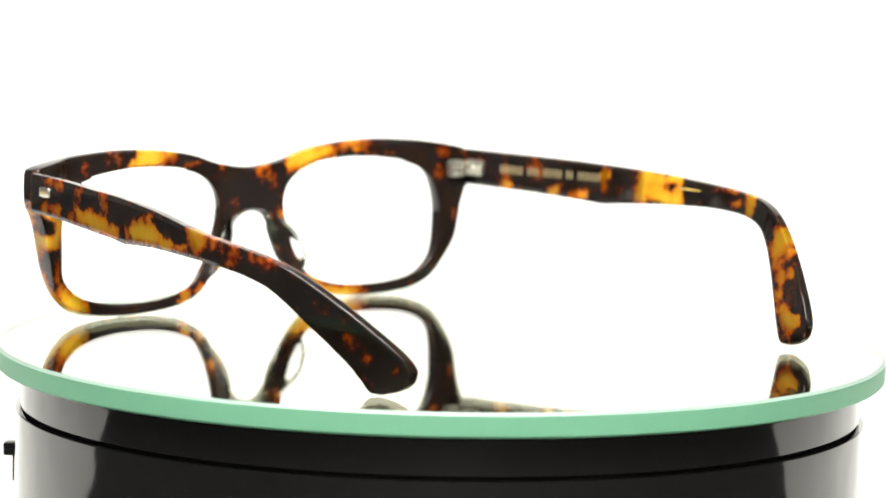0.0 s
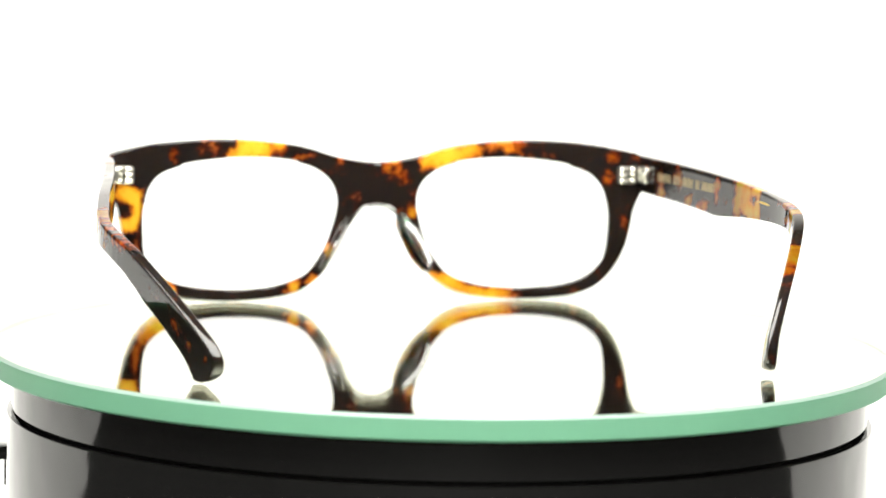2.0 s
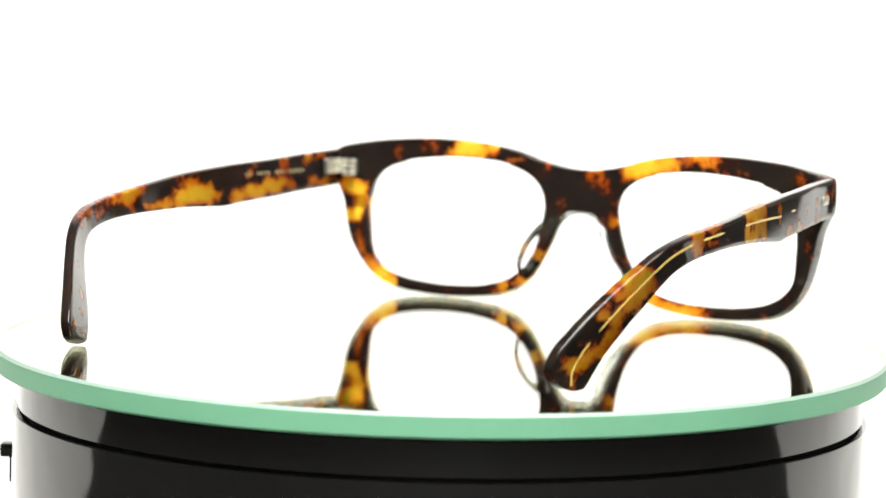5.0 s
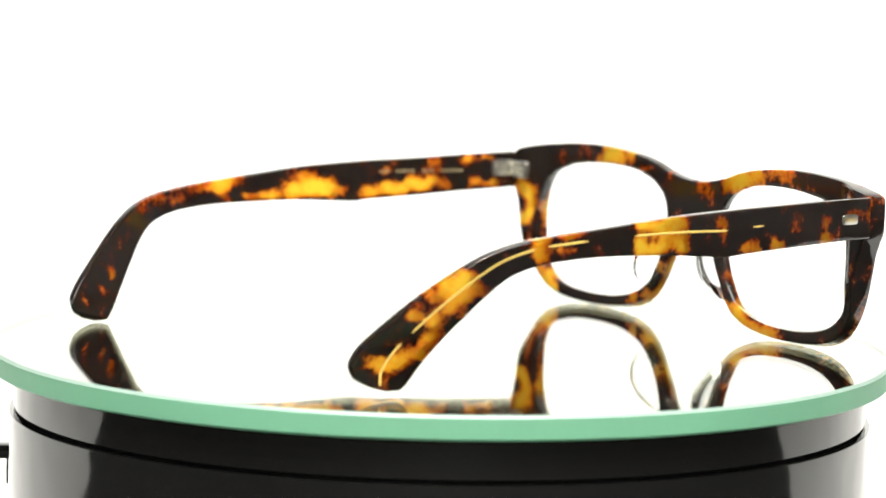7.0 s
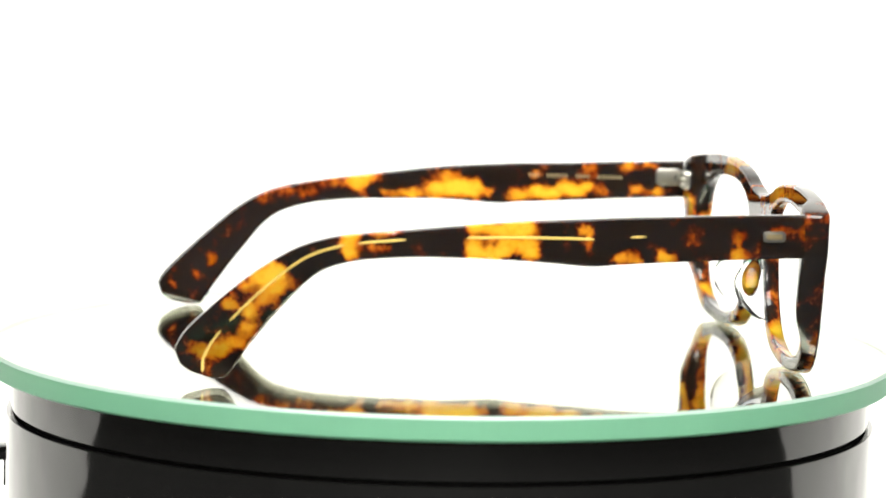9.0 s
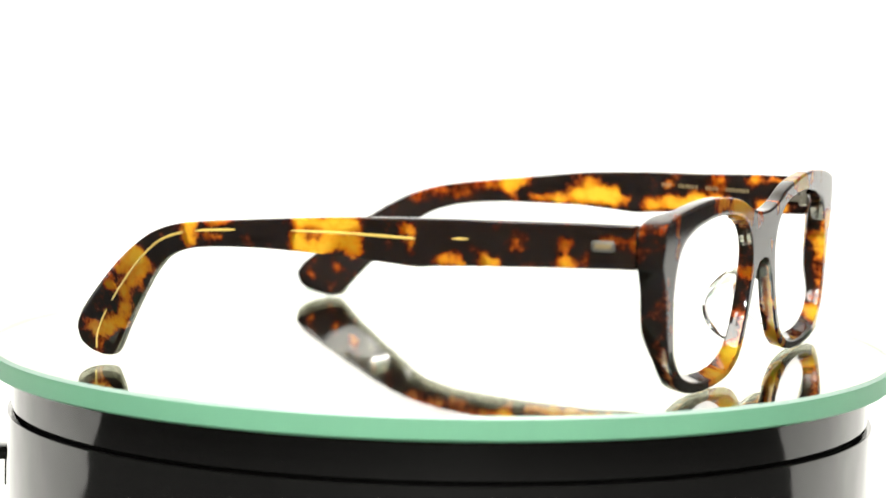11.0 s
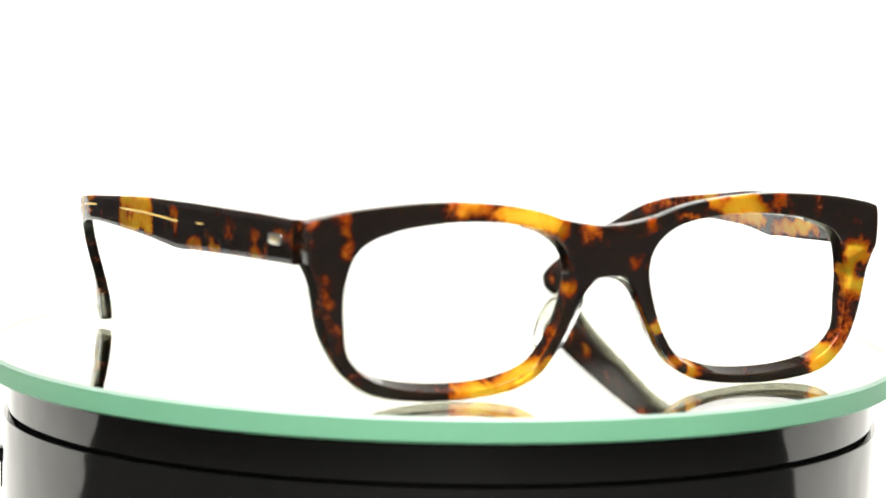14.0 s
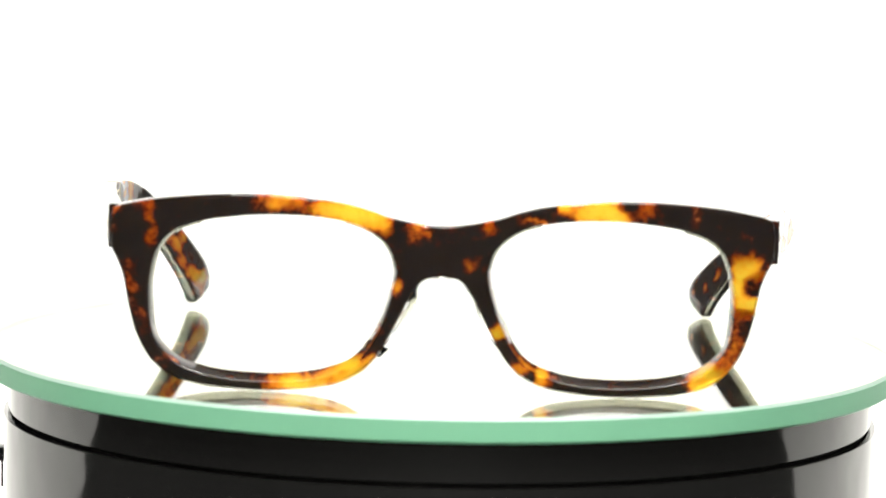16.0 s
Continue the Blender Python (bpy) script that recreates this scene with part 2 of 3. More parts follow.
# amber clouds of the front, its right and left half: x, z, half width, half height, strength
FRONT_RIGHT = [(-25.3, 53, 3.2, 2.6, 1.05), (-20.5, 53, 2, 2.2, .7), (-17, 52.3, 2.6, 2.6, 1.0), (-13, 50, 1.6, 2.4, .75),
               (-38, 54.5, 3.5, 2.5, .46), (-32.5, 55, 1.8, 2.5, .42), (-6.4, 49.4, 1.1, 2.2, .5), (-2.8, 48.5, 1.6, 2, .42),
               (-9.8, 37, 1.4, 1.6, .65), (-63.5, 48, 1, 4, .42), (-64, 53, .8, 2, .36), (-71.6, 50, .8, 3.5, .4), (-68.2, 34.5, 1, 3, .35),
               (-31.8, 14.8, 3, 1.8, 1.1), (-36.5, 14.5, 2.2, 1.5, .5), (-26, 14.8, 2, 1.5, .7), (-19, 18, 3.5, 2.2, .85),
               (-15.2, 20.6, 1.6, 1.6, .5), (-22, 16.3, 2.5, 1.6, .65)]
FRONT_LEFT = [(26.3, 54.8, 1.4, 2, .9), (31.5, 54, 3, 2.4, 1.0), (35, 54.8, 1.8, 2, 1.05), (38, 52.6, 1.8, 1.6, .85), (20, 51.3, 3, .9, .6),
              (44, 53.8, 2.5, 2, .44), (54, 52.5, 1, 2.5, .4), (10, 50, 1.2, 1.2, .38), (5.3, 42, 1.4, 2, .45), (64.8, 41.5, 1.9, 2.2, .92),
              (67.5, 42, 1.8, 1.8, .85), (64.2, 37, 1.2, 3.4, .95), (66.8, 34.3, 2.4, 1.6, 1.05), (64.3, 26, 1.5, 3, .52),
              (62, 22, 1.5, 2, .48), (58.8, 18.3, 3, 2.2, 1.15), (56, 16.3, 2.6, 1.8, 1.05), (21.9, 17, 1.3, 1.8, .85),
              (17, 19, 1.4, 1.6, .55), (11.8, 27, 1.6, 1.4, 1.0)]
# amber clouds of the temples: y, z, half length, half height, strength
RIGHT_TIP = [(61.5, 21, 1.6, 1.4, .75), (57.5, 20.5, 2.6, 1.4, .9), (59, 17, 1.2, 2, .6), (53.5, 22.5, 2.6, 1.3, .65), (51.5, 25.5, 1.6, 1.6, .7),
             (54.5, 31.8, 1.5, 1.3, .85), (52, 35.5, 1.5, 1.4, .7), (48.5, 37.8, 2.6, 2, .95), (46, 39.5, 2, 1.6, .9), (44.5, 37, 1.8, 2.2, .75),
             (46, 34.5, 2.2, 2.2, .72), (50.5, 29.7, 2, 1.7, .9), (48.5, 32, 2, 1.6, .5), (29.5, 47.2, 1.6, 1.8, 1.0), (29.7, 43.7, 1.5, 1.4, .9),
             (23, 49, 4.5, .8, .48), (24, 45.3, 3.5, .8, .44)]
RIGHT_BAR = [(2, 50, 2.6, 1.2, .9), (3, 45.5, 1.6, 2.2, .85), (-1.5, 44.5, 2.6, 1.4, 1.05), (-3.5, 49.5, 3.6, 2, .95), (-8, 50, 1.8, 2, 1.0),
             (-10, 45.5, 1.6, 2.4, .85), (-6, 46, 3, 1.2, .7), (-22, 49.5, 1.2, 1.8, .75), (-23, 46.5, 1, 2, .65), (-30.2, 43, 1.8, 1.4, .85),
             (-34, 42.6, 1.4, 1, .7), (-38.9, 44.3, 1, 1.4, .75), (-40.8, 42.8, 1.8, 1, .8), (-46.3, 48, 1.8, 1.8, .58), (-56.6, 47, 1, 3, .48),
             (-56.7, 43.4, 2.2, 1, .8), (-66.8, 49.2, 2.5, 1, .42), (-18, 45.5, 1.5, 1, .36), (-72, 49, 1, 1.5, .5)]
LEFT_BAR = [(14.5, 44.5, 2, 2, .9), (10.4, 45.7, 2, 1.6, .9), (12.5, 43.5, 1.5, 2, .6), (5.6, 41.6, 3, 1, .65), (-.8, 41.6, 2.5, 1.4, .85),
            (-7.2, 43, 3.5, 2, 1.05), (-13.5, 43.5, 4, 2, 1.1), (-18.3, 43, 1.5, 2, .95), (-9.5, 46.6, 1.8, 1.4, .7), (-21.5, 42.1, 1, 1.4, .7),
            (-28, 41.9, 2.5, 1.4, .95), (-36.2, 42.6, 4.5, 1.6, 1.05), (-43, 43.8, 4, 1.6, 1.0), (-47.7, 44.8, 2, 1.2, .7), (-33, 47.9, 2, 1.2, .58),
            (-47.6, 49, 1.8, 1.2, .54), (-57.7, 50.4, 1.8, 1.2, .8), (-63, 50.3, 1.8, 1, .8), (-60, 44, 2.5, 1.2, .75), (-65, 43.8, 1.5, 1.2, .7)]
LEFT_TIP = [(-51, 43, 1.5, 1, .52), (31.9, 42.8, 1.2, 2, .48), (52, 24.6, 1.8, 1.2, .46), (63, 19.3, 1, 1.2, .42), (56, 20.8, 1.2, 1.2, .48),
            (27, 42, 3, 2, .46), (36, 41, 3, 2.5, .42), (20, 44, 3, 2, .38)]
# temple side: upper and lower edge in pairs, y and z
TEMPLE = [(-72.2, 52.6, -72.2, 42.9), (-56, 52.5, -56, 42.6), (-42, 52.3, -42, 42.2), (-30, 52.1, -30, 41.7), (-24, 51.9, -24, 41.3),
          (-17.5, 51.7, -17.5, 41.8), (-8, 51.3, -8, 42.6), (4, 50.5, 4, 43.2), (15, 49.6, 15, 43.4), (25.5, 48.6, 24.5, 42.9), (33.5, 47.4, 30.5, 41.9),
          (40.5, 45.0, 35.5, 39.9), (46.5, 41.3, 39.5, 36.5), (52.7, 36.4, 43.3, 32.0), (58.7, 30.8, 47, 27.2), (64.2, 24.9, 51, 21.4), (66.4, 21, 53.6, 17),
          (66.3, 18.9, 54.9, 15.1), (65.2, 16.8, 56, 14.4), (62.6, 15.2, 58.6, 14.2)]


# the left temple hangs a little lower along its length
DROOP = (0.6, 1, 1.5, 1.65, 1.8, 2, 2.4, 3.2, 3.8, 4.2, 4.4, 4.3, 4, 3.7, 3, 2, 1.1, 0.9, 0.9, 0.9)


def edges(side):
    d = DROOP if side > 0 else [0] * len(TEMPLE)
    return [(a, b - q, c, e - q) for (a, b, c, e), q in zip(TEMPLE, d)]


def face_y(x, z):
    return -81.0 + 2.5 * (x / 69.0) ** 2 + (54.7 - z) * 0.02


def cloud(clouds, u, v):
    q = Vector((u * 0.2, v * 0.2, 3.7))
    u, v = u + 1.1 * noise.noise(q * 1.4) + 0.7 * noise.noise(q * 4), v + 0.9 * noise.noise(q * 1.4 + Vector((9, 4, 2))) + 0.6 * noise.noise(q * 4.1)
    rest = 1.0
    for a, b, w, h, k in clouds:
        d = ((u - a) / (w * 1.05 + .2)) ** 2 + ((v - b) / (h * 1.05 + .2)) ** 2
        if d < 9:
            rest *= 1 - 0.92 * min(k, 1.05) * math.exp(-d ** 1.15 * 0.75)
    return 1 - rest


def set_amber(ob, fn):
    a = ob.data.attributes.new("amber", "FLOAT", "POINT")
    for v, d in zip(ob.data.vertices, a.data):
        d.value = fn(*(v.co * 1000))


def polar(points, angles, centre, sharp=False):
    """The radius of a closed outline, seen from the centre, at each angle."""
    p = np.array(points) - centre
    if not sharp:
        p = spline(p, len(p) * 8, True)
    ph = np.unwrap(np.arctan2(p[:, 1], p[:, 0]))
    if ph[-1] < ph[0]:
        ph, p = ph[::-1], p[::-1]
    r = np.hypot(p[:, 0], p[:, 1])
    return np.interp(angles, np.r_[ph - 2 * math.pi, ph, ph + 2 * math.pi], np.r_[r, r, r])


def front_frame(parent):
    c = np.array((37.2, 33.5))
    n = 300
    ang = list(np.linspace(-math.pi, math.pi, n, endpoint=False))
    corners = [math.atan2(z - c[1], x - c[0]) for x, z in ((0, 50.0), (0, 39.1))]
    for a in corners:
        ang[int(np.argmin([abs(q - a) for q in ang]))] = a
    # closer steps where the nose arch runs almost along the ray
    ang += [math.atan2(z - c[1], x - c[0]) for x, z in spline(OUTER[-6:] + [(-2.4, 38.9)], 43)[2:-7]]
    ang = np.array(sorted(ang))
    ang = ang[np.r_[True, np.diff(ang) > 2e-4]]
    # the outline between its sharp ends on the plane of symmetry
    ext = [(-10.5, 51.4)] + OUTER + [(-2.4, 38.9)]
    top = spline(ext, (len(ext) - 1) * 12 + 1)[12:-12]
    p = top - c
    ph = np.unwrap(np.arctan2(p[:, 1], p[:, 0]))
    rad = np.hypot(p[:, 0], p[:, 1])
    if ph[-1] < ph[0]:
        ph, rad = ph[::-1], rad[::-1]
    ro = np.interp(ang, np.r_[ph - 2 * math.pi, ph, ph + 2 * math.pi], np.r_[rad, rad, rad])
    ri = polar(LENS, ang, c)
    lo, hi = sorted(a % (2 * math.pi) for a in corners)
    bm = bmesh.new()
    rings = []
    for a, r1, r0 in zip(ang, ro, ri):
        seam = lo - 1e-6 <= a % (2 * math.pi) <= hi + 1e-6
        if seam:
            r1 = -c[0] / math.cos(a)
        w = r1 - r0
        b = min(0.75, w * 0.3)
        bo = 0.0 if seam else b
        # (way across, depth) round the section: front face outwards, then back face inwards
        sec = [(0.0, .62 * b), (.12 * b, .25 * b), (.35 * b, .06 * b)]
        k = 9
        sec += [(b * .7 + (w - b * .7 - bo * .9) * i / (k - 1), 0.0) for i in range(k)]
        sec += [(w - bo * .3, .14 * bo), (w - bo * .08, .45 * bo), (w, bo)]
        front = sec
        back = [(s, "b") for s in [w, w - .12 * bo, w - .5 * bo] + [w - bo - (w - b - bo) * i / (k - 1) for i in range(k)] + [.5 * b, .12 * b, 0.0]]
        inset = [.7 * bo, .3 * bo, .08 * bo] + [0] * k + [.08 * b, .3 * b, .7 * b]
        ring = []
        for s, d in front:
            x, z = c[0] + (r0 + s) * math.cos(a), c[1] + (r0 + s) * math.sin(a)
            ring.append(bm.verts.new((x, face_y(x, z) + d, z)))
        # the opening narrows towards the back
        lip = min(0.75, 0.3 * r0) * (0.45 if math.sin(a) > 0.72 else 1.0)
        for (s, _), d in zip(back, inset):
            s -= lip * max(0.0, 1 - s / max(w, 1e-6)) ** 2
            x, z = c[0] + (r0 + s) * math.cos(a), c[1] + (r0 + s) * math.sin(a)
            e = min(max((x - 58) / 9, 0), 1) * min(max((z - 17) / 14, 0), 1)
            e = e * e * (3 - 2 * e)
            thick = 3.3 + (54 - z) * 0.012 + 2.5 * e
            low = min(max((32 - z) / 16, 0), 1)
            ring.append(bm.verts.new((x, face_y(x, z) + thick - d, z + 0.6 * low)))
        rings.append(ring)
    m = len(rings[0])
    for i in range(len(rings)):
        a, b = rings[i], rings[(i + 1) % len(rings)]
        for k in range(m):
            q = (a[k], b[k], b[(k + 1) % m], a[(k + 1) % m])
            if all(v.co.x < 0.001 for v in q):
                continue
            bm.faces.new(q)
    dup = bmesh.ops.duplicate(bm, geom=bm.verts[:] + bm.faces[:])
    for v in dup["geom"]:
        if isinstance(v, bmesh.types.BMVert):
            v.co.x = -v.co.x
    bmesh.ops.remove_doubles(bm, verts=bm.verts, dist=0.002)
    bmesh.ops.translate(bm, vec=(-0.4, 0, -LIFT), verts=bm.verts)
    bmesh.ops.scale(bm, vec=(.001, .001, .001), verts=bm.verts)
    ob = part("front", bm, M_TORTOISE, parent, "tortoiseshell acetate front with empty rims")

    def depth_amber(x, y, z):
        """The core of the sheet is clearer than its faces, most of all round the nose and along the left rim."""
        z += LIFT
        d = y - face_y(x + 0.4, z)
        core = min(max((d - 0.35) / 0.3, 0), 1) * min(max((2.9 - d) / 0.4, 0), 1)
        nose = min(max((25 - abs(x)) / 4, 0), 1) * min(max((38 - z) / 4, 0), 1)
        low = min(max((30 - z) / 8, 0), 1) + (1 if x > 60 and z < 44 else 0)
        return cloud(FRONT_RIGHT if x < 0 else FRONT_LEFT, x, z) + core * (0.6 * nose + 0.42 * min(low, 1))

    set_amber(ob, depth_amber)
    return ob


def temple_x(side, y):
    """Outer face of a temple: it bows out and comes in at the tip."""
    if side < 0:
        return -float(np.interp(y, [-75, -64, -45, -20, 0, 18, 30, 38.6, 44.6, 50.6, 54.7, 60, 68],
                                [73.2, 74.2, 77.0, 79.6, 81.4, 82.3, 81.2, 78.2, 75.0, 71.2, 68.2, 64.6, 59.5]))
    return float(np.interp(y, [-75, -64, -45, -27, -10, 15, 28, 39, 46, 50.3, 55.3, 60.3, 68],
                           [72.8, 73.8, 76.6, 79.4, 82.6, 86.4, 86.0, 83.2, 79.0, 75.6, 72.0, 68.7, 64]))


def smooth_x(side, y):
    return sum(temple_x(side, y + d) for d in (-7, -4, -1.5, 1.5, 4, 7)) / 6


def temple(parent, side):
    rows = spline(edges(side), 240)
    bm = bmesh.new()
    rings = []
    th, b, k = 3.0, 0.55, 12
    for i, (ty, tz, by, bz) in enumerate(rows):
        f = i / (len(rows) - 1)
        t = th * (0.92 if f < 0.9 else 0.92 - 0.5 * ((f - 0.9) / 0.1) ** 2)
        h = math.hypot(ty - by, tz - bz)
        sec = []
        for q in range(k):
            sec.append((b + (h - 2 * b) * q / (k - 1), 0.0))
        sec += [(h - .4 * b, .12 * b), (h - .1 * b, .42 * b), (h, b), (h, t - b), (h - .1 * b, t - .42 * b), (h - .4 * b, t - .12 * b)]
        for q in range(k):
            sec.append((h - b - (h - 2 * b) * q / (k - 1), t))
        sec += [(.4 * b, t - .12 * b), (.1 * b, t - .42 * b), (0, t - b), (0, b), (.1 * b, .42 * b), (.4 * b, .12 * b)]
        ring = []
        mid = (ty + by) / 2
        for s, d in sec:
            g = s / h
            y, z = ty + (by - ty) * g, tz + (bz - tz) * g
            ring.append(bm.verts.new((smooth_x(side, mid + 0.4 * (y - mid)) - side * d, y, z - LIFT)))
        rings.append(ring)
    m = len(rings[0])
    for a, c in zip(rings, rings[1:]):
        for q in range(m):
            bm.faces.new((a[q], a[(q + 1) % m], c[(q + 1) % m], c[q]))
    for r in (rings[0], rings[-1]):
        bm.faces.new(r)
    bmesh.ops.scale(bm, vec=(.001, .001, .001), verts=bm.verts)
    ob = part("temple", bm, M_TORTOISE, parent, "tortoiseshell acetate side arm")
    set_amber(ob, lambda x, y, z: cloud(RIGHT_TIP + RIGHT_BAR if side < 0 else LEFT_TIP + LEFT_BAR, y, z + LIFT))
    plaque(ob, side)
    wires(ob, side)
    prints(ob, side)
    return ob


def along(side, y, z, out):
    """Place and turn of a small thing on a temple's outer (out > 0) or inner face, at out millimetres from it."""
    x = smooth_x(side, y)
    slope = math.atan2(smooth_x(side, y + 1) - smooth_x(side, y - 1), 2)
    off = out if out > 0 else -2.76 + out
    return Matrix.Translation(((x + side * off) * .001, y * .001, (z - LIFT) * .001)) @ Matrix.Rotation(-slope, 4, "Z")


def rounded(size, radius, edge):
    """A thin plate across x with round corners and a softened rim."""
    bm = box(size)
    bmesh.ops.bevel(bm, geom=[e for e in bm.edges if abs(e.verts[0].co.x - e.verts[1].co.x) > 1e-6], offset=radius, segments=5, profile=0.5, affect="EDGES")
    rim = [e for e in bm.edges if abs(e.verts[0].co.x - e.verts[1].co.x) < 1e-6]
    bmesh.ops.bevel(bm, geom=rim, offset=edge, segments=2, profile=0.5, affect="EDGES")
    return bm


def plaque(parent, side):
    ob = part("plaque", put(rounded((.0006, .0052, .0024), .0007, .00012), along(side, -65.2, 47.8, 0.02)), M_STEEL, parent, "small silver rectangular rivet plaque")
    part("inlay", put(rounded((.0004, .0038, .0012), .0004, .00005), along(side, -65.2, 47.8, 0.14)), M_GOLD, ob, "pale gilt inlay")


def put(bm, m):
    bmesh.ops.transform(bm, matrix=m, verts=bm.verts)
    return bm


def wires(parent, side):
    """Stretches of the core wire that show where the acetate is clear."""
    line = [((a + c) / 2, (b + d) / 2 + 0.9) for a, b, c, d in edges(side)]
    full = spline(line, 300)
    spans = [(2, 11), (-36, -31.8), (-24, 5), (17.6, 28.5), (31, 55), (56.8, 60.8)] if side < 0 else []
    for lo, hi in spans:
        pts = [q for q in full if lo <= q[0] <= hi]
        for out in (0.02,) if lo != 2 else (-0.02,):
            bm = bmesh.new()
            rings = []
            for i, (y, z) in enumerate(pts):
                e = min(1, 0.3 + 1.2 * min(i, len(pts) - 1 - i) / 4)
                a, c = pts[max(i - 1, 0)], pts[min(i + 1, len(pts) - 1)]
                d = np.array((c[0] - a[0], c[1] - a[1]))
                d /= np.linalg.norm(d)
                ring = []
                for u, w in ((-.28, 0), (-.15, .04), (.15, .04), (.28, 0), (.15, -.04), (-.15, -.04)):
                    yy, zz = y - d[1] * u * e, z + d[0] * u * e
                    # past the bend the sections lean, so the face lies a little further out
                    lean = 0.4 * min(max((y - 27) / 8, 0), 1)
                    x = smooth_x(side, y + 0.4 * (yy - y) - lean) + side * ((0.02 if out > 0 else -2.78) + w)
                    ring.append(bm.verts.new((x * .001, yy * .001, (zz - LIFT) * .001)))
                rings.append(ring)
            for r, s in zip(rings, rings[1:]):
                for q in range(6):
                    bm.faces.new((r[q], r[(q + 1) % 6], s[(q + 1) % 6], s[q]))
            bm.faces.new(rings[0])
            bm.faces.new(rings[-1])
            part("core_wire", bm, M_WIRE, parent, "gilt core wire showing through")


def prints(parent, side):
    """Foil lettering on the inner faces, as plain bars."""
    words = [(6, 0), (3, 7), (5, 11), (2, 17), (6, 20)] if side < 0 else [(7, 0), (4, 9), (6, 15), (3, 23)]
    step, y0, z0, hgt = (1.36, -59.2, 48.0, 2.2) if side < 0 else (.95, -56.0, 47.2, .9)
    for count, at in words:
        for i in range(count):
            y = y0 + (at + i + .5) * step
            part("print_bar", put(box((.00006, step * .00062, hgt * .001)), along(side, y, z0 + .008 * (y - y0), -0.02)), M_GOLD, parent, "dull gilt foil bar", smooth=False)


def barrel(length, radius, at):
    """A knuckle lying along x."""
    bm = bmesh.new()
    bmesh.ops.create_cone(bm, cap_ends=True, segments=16, radius1=radius, radius2=radius, depth=length)
    rims = [e for e in bm.edges if abs(e.verts[0].co.z - e.verts[1].co.z) < 1e-9]
    bmesh.ops.bevel(bm, geom=rims, offset=radius * .3, segments=2, profile=0.5, affect="EDGES")
    return put(bm, Matrix.Translation(at) @ Matrix.Rotation(math.pi / 2, 4, "Y"))


def hinge(parent, side):
    """A plate on the temple, knuckles at the joint, and a square leaf on the back of the front."""
    h = part("hinge", put(rounded((.0011, .0064, .0044), .0011, .0002), along(side, -67.9, 47.7, -0.35)), M_STEEL, parent, "brushed silver hinge")
    turn = Matrix.Rotation(math.pi / 2, 4, "Z")
    part("leaf", put(rounded((.0014, .0050, .0047), .0009, .0002), Matrix.Translation((side * .0676, -.0726, (47.2 - LIFT) * .001)) @ turn), M_STEEL, h)
    for x, long in ((66.5, .0021), (69.0, .0016)):
        for i in range(3):
            part("barrel", barrel(long, .00074, (side * x * .001, -.0716, (45.65 + i * 1.55 - LIFT) * .001)), M_STEEL, h)
    part("slot", box((.0008, .0006, .0010), (side * .0678, -.0718, (47.2 - LIFT) * .001), .0001), M_SCREW, h, "dark screw slot")
    for y in (-65.9, -68.3):
        bm = bmesh.new()
        bmesh.ops.create_cone(bm, cap_ends=True, segments=16, radius1=.0009, radius2=.0006, depth=.0005)
        bmesh.ops.transform(bm, matrix=along(side, y, 47.7, -1.05) @ Matrix.Rotation(math.pi / 2, 4, "Y"), verts=bm.verts)
        part("screw", bm, M_STEEL, h)
    part("slot", put(box((.0006, .0007, .0011), (0, 0, 0), .0001), along(side, -69.9, 47.7, -0.75)), M_SCREW, h, "dark slot")


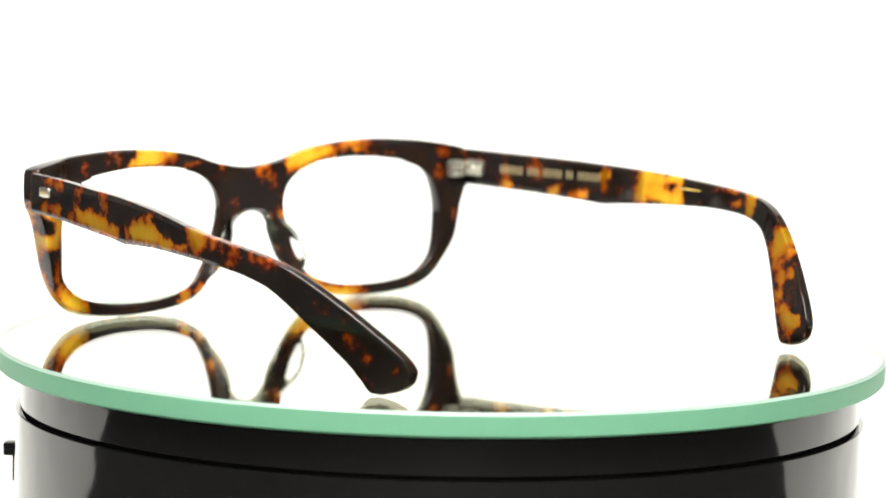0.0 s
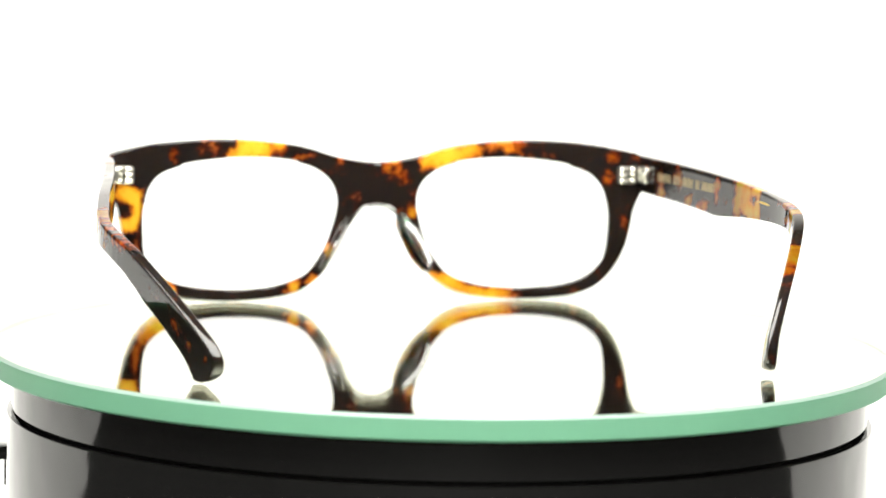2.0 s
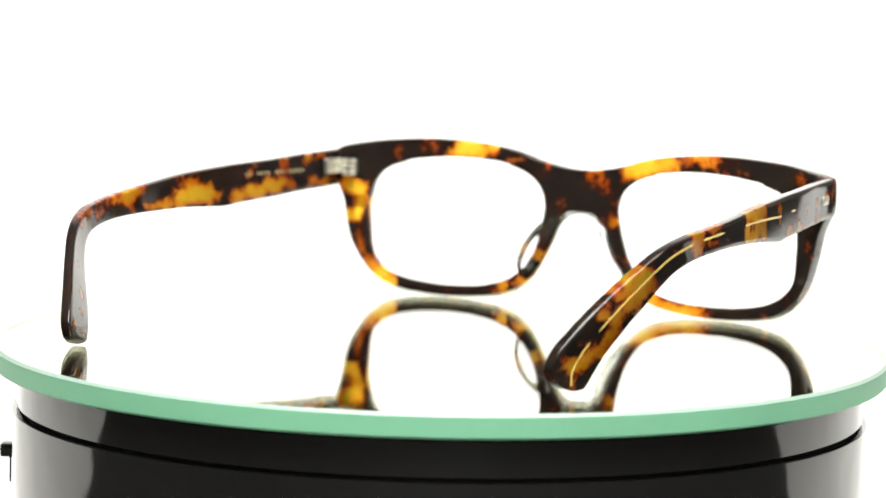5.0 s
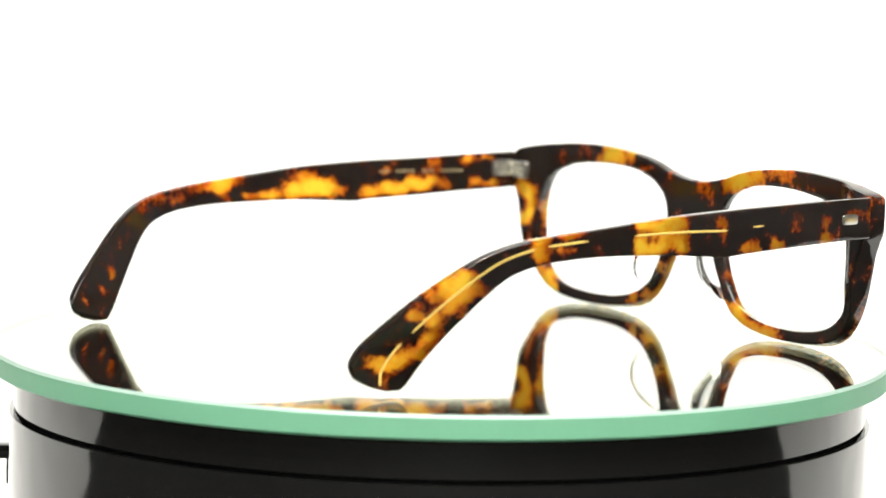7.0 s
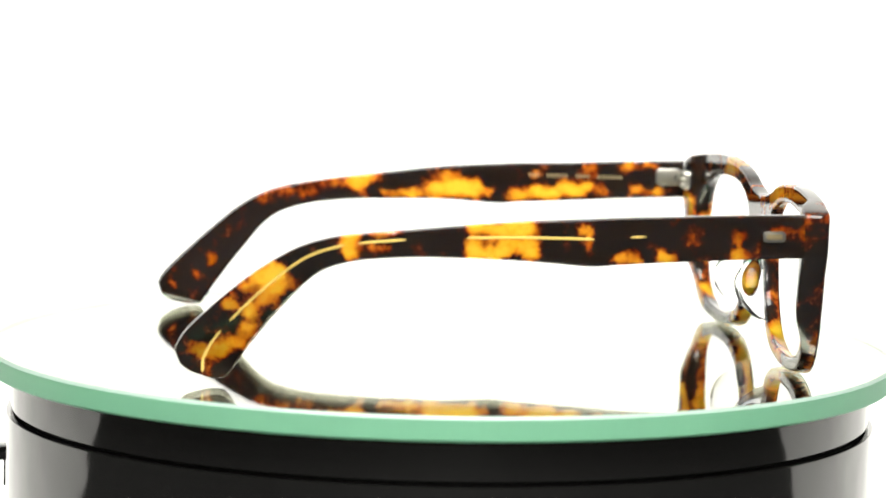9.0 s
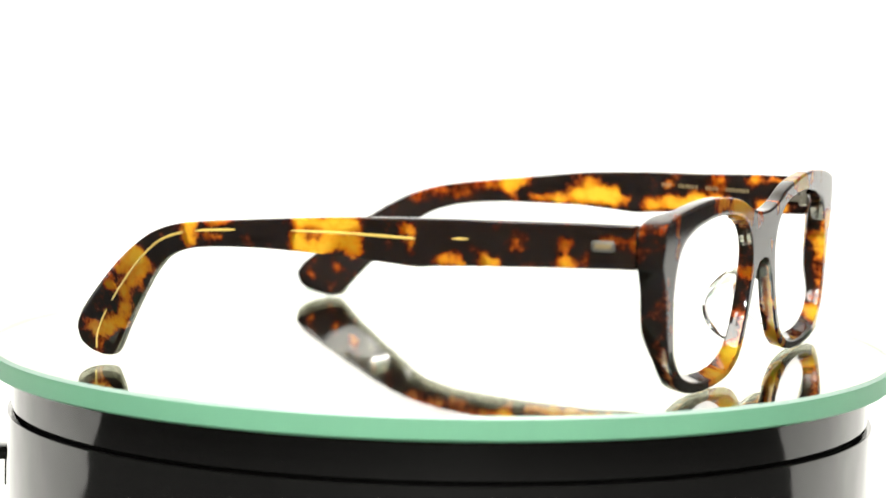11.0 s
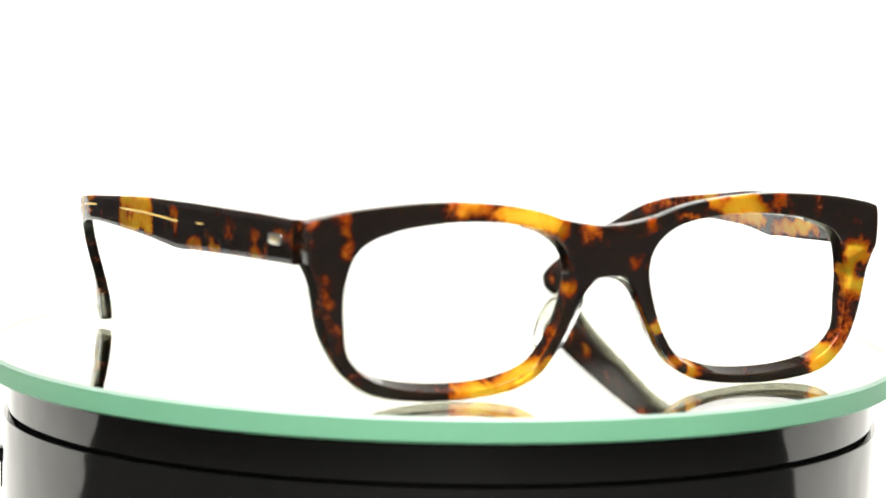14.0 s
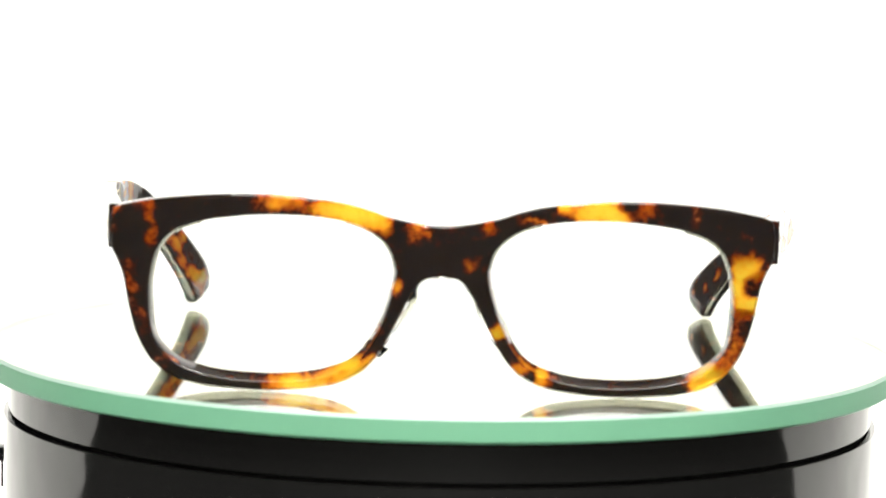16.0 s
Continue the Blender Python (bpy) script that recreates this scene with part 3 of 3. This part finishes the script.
def nose_pad(parent, side):
    """A clear D-shaped pad that stands back from the nose edge of a rim."""
    bm = bmesh.new()
    n, k = 26, 8
    a, b = np.array((6.6, 36.5)), np.array((14.3, 20.8))
    grids = []
    for face in (0, 1):
        g = []
        for i in range(n + 1):
            s = i / n
            x, z = a + (b - a) * s
            x -= 1.0 * math.sin(math.pi * s)
            reach = 8.6 * max(math.sin(math.pi * (s * .92 + .04)), 0) ** .55
            y0 = face_y(x, z) + 2.4
            row = []
            for j in range(k + 1):
                q = j / k
                th = 1.25 * math.sqrt(max(1 - q ** 3, 0)) * min(1, 4 * s + .15, 4 * (1 - s) + .15) + 0.05
                row.append(bm.verts.new((side * (x + q * reach * .36 + (th if face else -th)), y0 + q * reach, z + q * .6)))
            g.append(row)
        grids.append(g)
    for face, g in enumerate(grids):
        for i in range(n):
            for j in range(k):
                bm.faces.new((g[i][j], g[i + 1][j], g[i + 1][j + 1], g[i][j + 1]))
    f, g = grids
    rim = [(i, 0) for i in range(n + 1)] + [(n, j) for j in range(1, k + 1)] + [(i, k) for i in range(n - 1, -1, -1)] + [(0, j) for j in range(k - 1, 0, -1)]
    for (i, j), (u, v) in zip(rim, rim[1:] + rim[:1]):
        bm.faces.new((f[i][j], f[u][v], g[u][v], g[i][j]))
    bmesh.ops.translate(bm, vec=(0.5, 0, -LIFT), verts=bm.verts)
    bmesh.ops.scale(bm, vec=(.001, .001, .001), verts=bm.verts)
    part("nose_pad", bm, M_CLEAR, parent, "clear acetate nose pad")


def saddle(parent):
    """The clear strip that joins the two pads under the bridge, at its back."""
    bm = bmesh.new()
    line = spline([(-8.3, 33.5), (-6.4, 36.4), (-4.4, 38.2), (-2.2, 39.2), (0, 39.5), (2.2, 39.2), (4.4, 38.2), (6.4, 36.4), (8.3, 33.5)], 49)
    rings = []
    for i, (x, z) in enumerate(line):
        a, c = line[max(i - 1, 0)], line[min(i + 1, 48)]
        d = (c - a) / np.linalg.norm(c - a)
        ring = []
        for k in range(12):
            w = 2 * math.pi * k / 12
            u, v = 0.75 * math.cos(w), 1.5 * math.sin(w)
            ring.append(bm.verts.new(((x - d[1] * u - 0.4) * .001, (face_y(x, z) + 2.6 + v) * .001, (z + d[0] * u - 0.5 - LIFT) * .001)))
        rings.append(ring)
    for r, q in zip(rings, rings[1:]):
        for k in range(12):
            bm.faces.new((r[k], r[(k + 1) % 12], q[(k + 1) % 12], q[k]))
    bm.faces.new(rings[0])
    bm.faces.new(rings[-1])
    part("saddle", bm, M_CLEAR, parent, "clear acetate strip under the bridge")


def eyeglasses():
    g = new("eyeglasses")
    tagged(g, "tortoiseshell acetate eyeglasses, arms open, resting on the mirrored plate", "eyeglasses")
    front_frame(g)
    saddle(g)
    for side in (-1, 1):
        t = temple(g, side)
        hinge(t, side)
        nose_pad(g, side)
    return g


studio()
turntable()
plate = mirror_plate()
glasses = eyeglasses()


def motions():
    # an even turn of 13.8 degrees a second, with the slight unevenness of the motor
    slip = [(0, 0), (2, -.1), (2.6, .08), (4.5, .12), (7, .2), (8.5, -.08), (13.5, -.2), (14.5, -.07), (15.3, .2), (16, .25)]
    rows = []
    for i in range(33):
        t = i * 0.5
        a = float(np.interp(t, [q[0] for q in slip], [q[1] for q in slip]))
        rows.append((t, pose(0, 0, 0, 0, 0, -13.832 * (t - 16) + a)))
    walk(glasses, rows)
    walk(plate, rows)


motions()
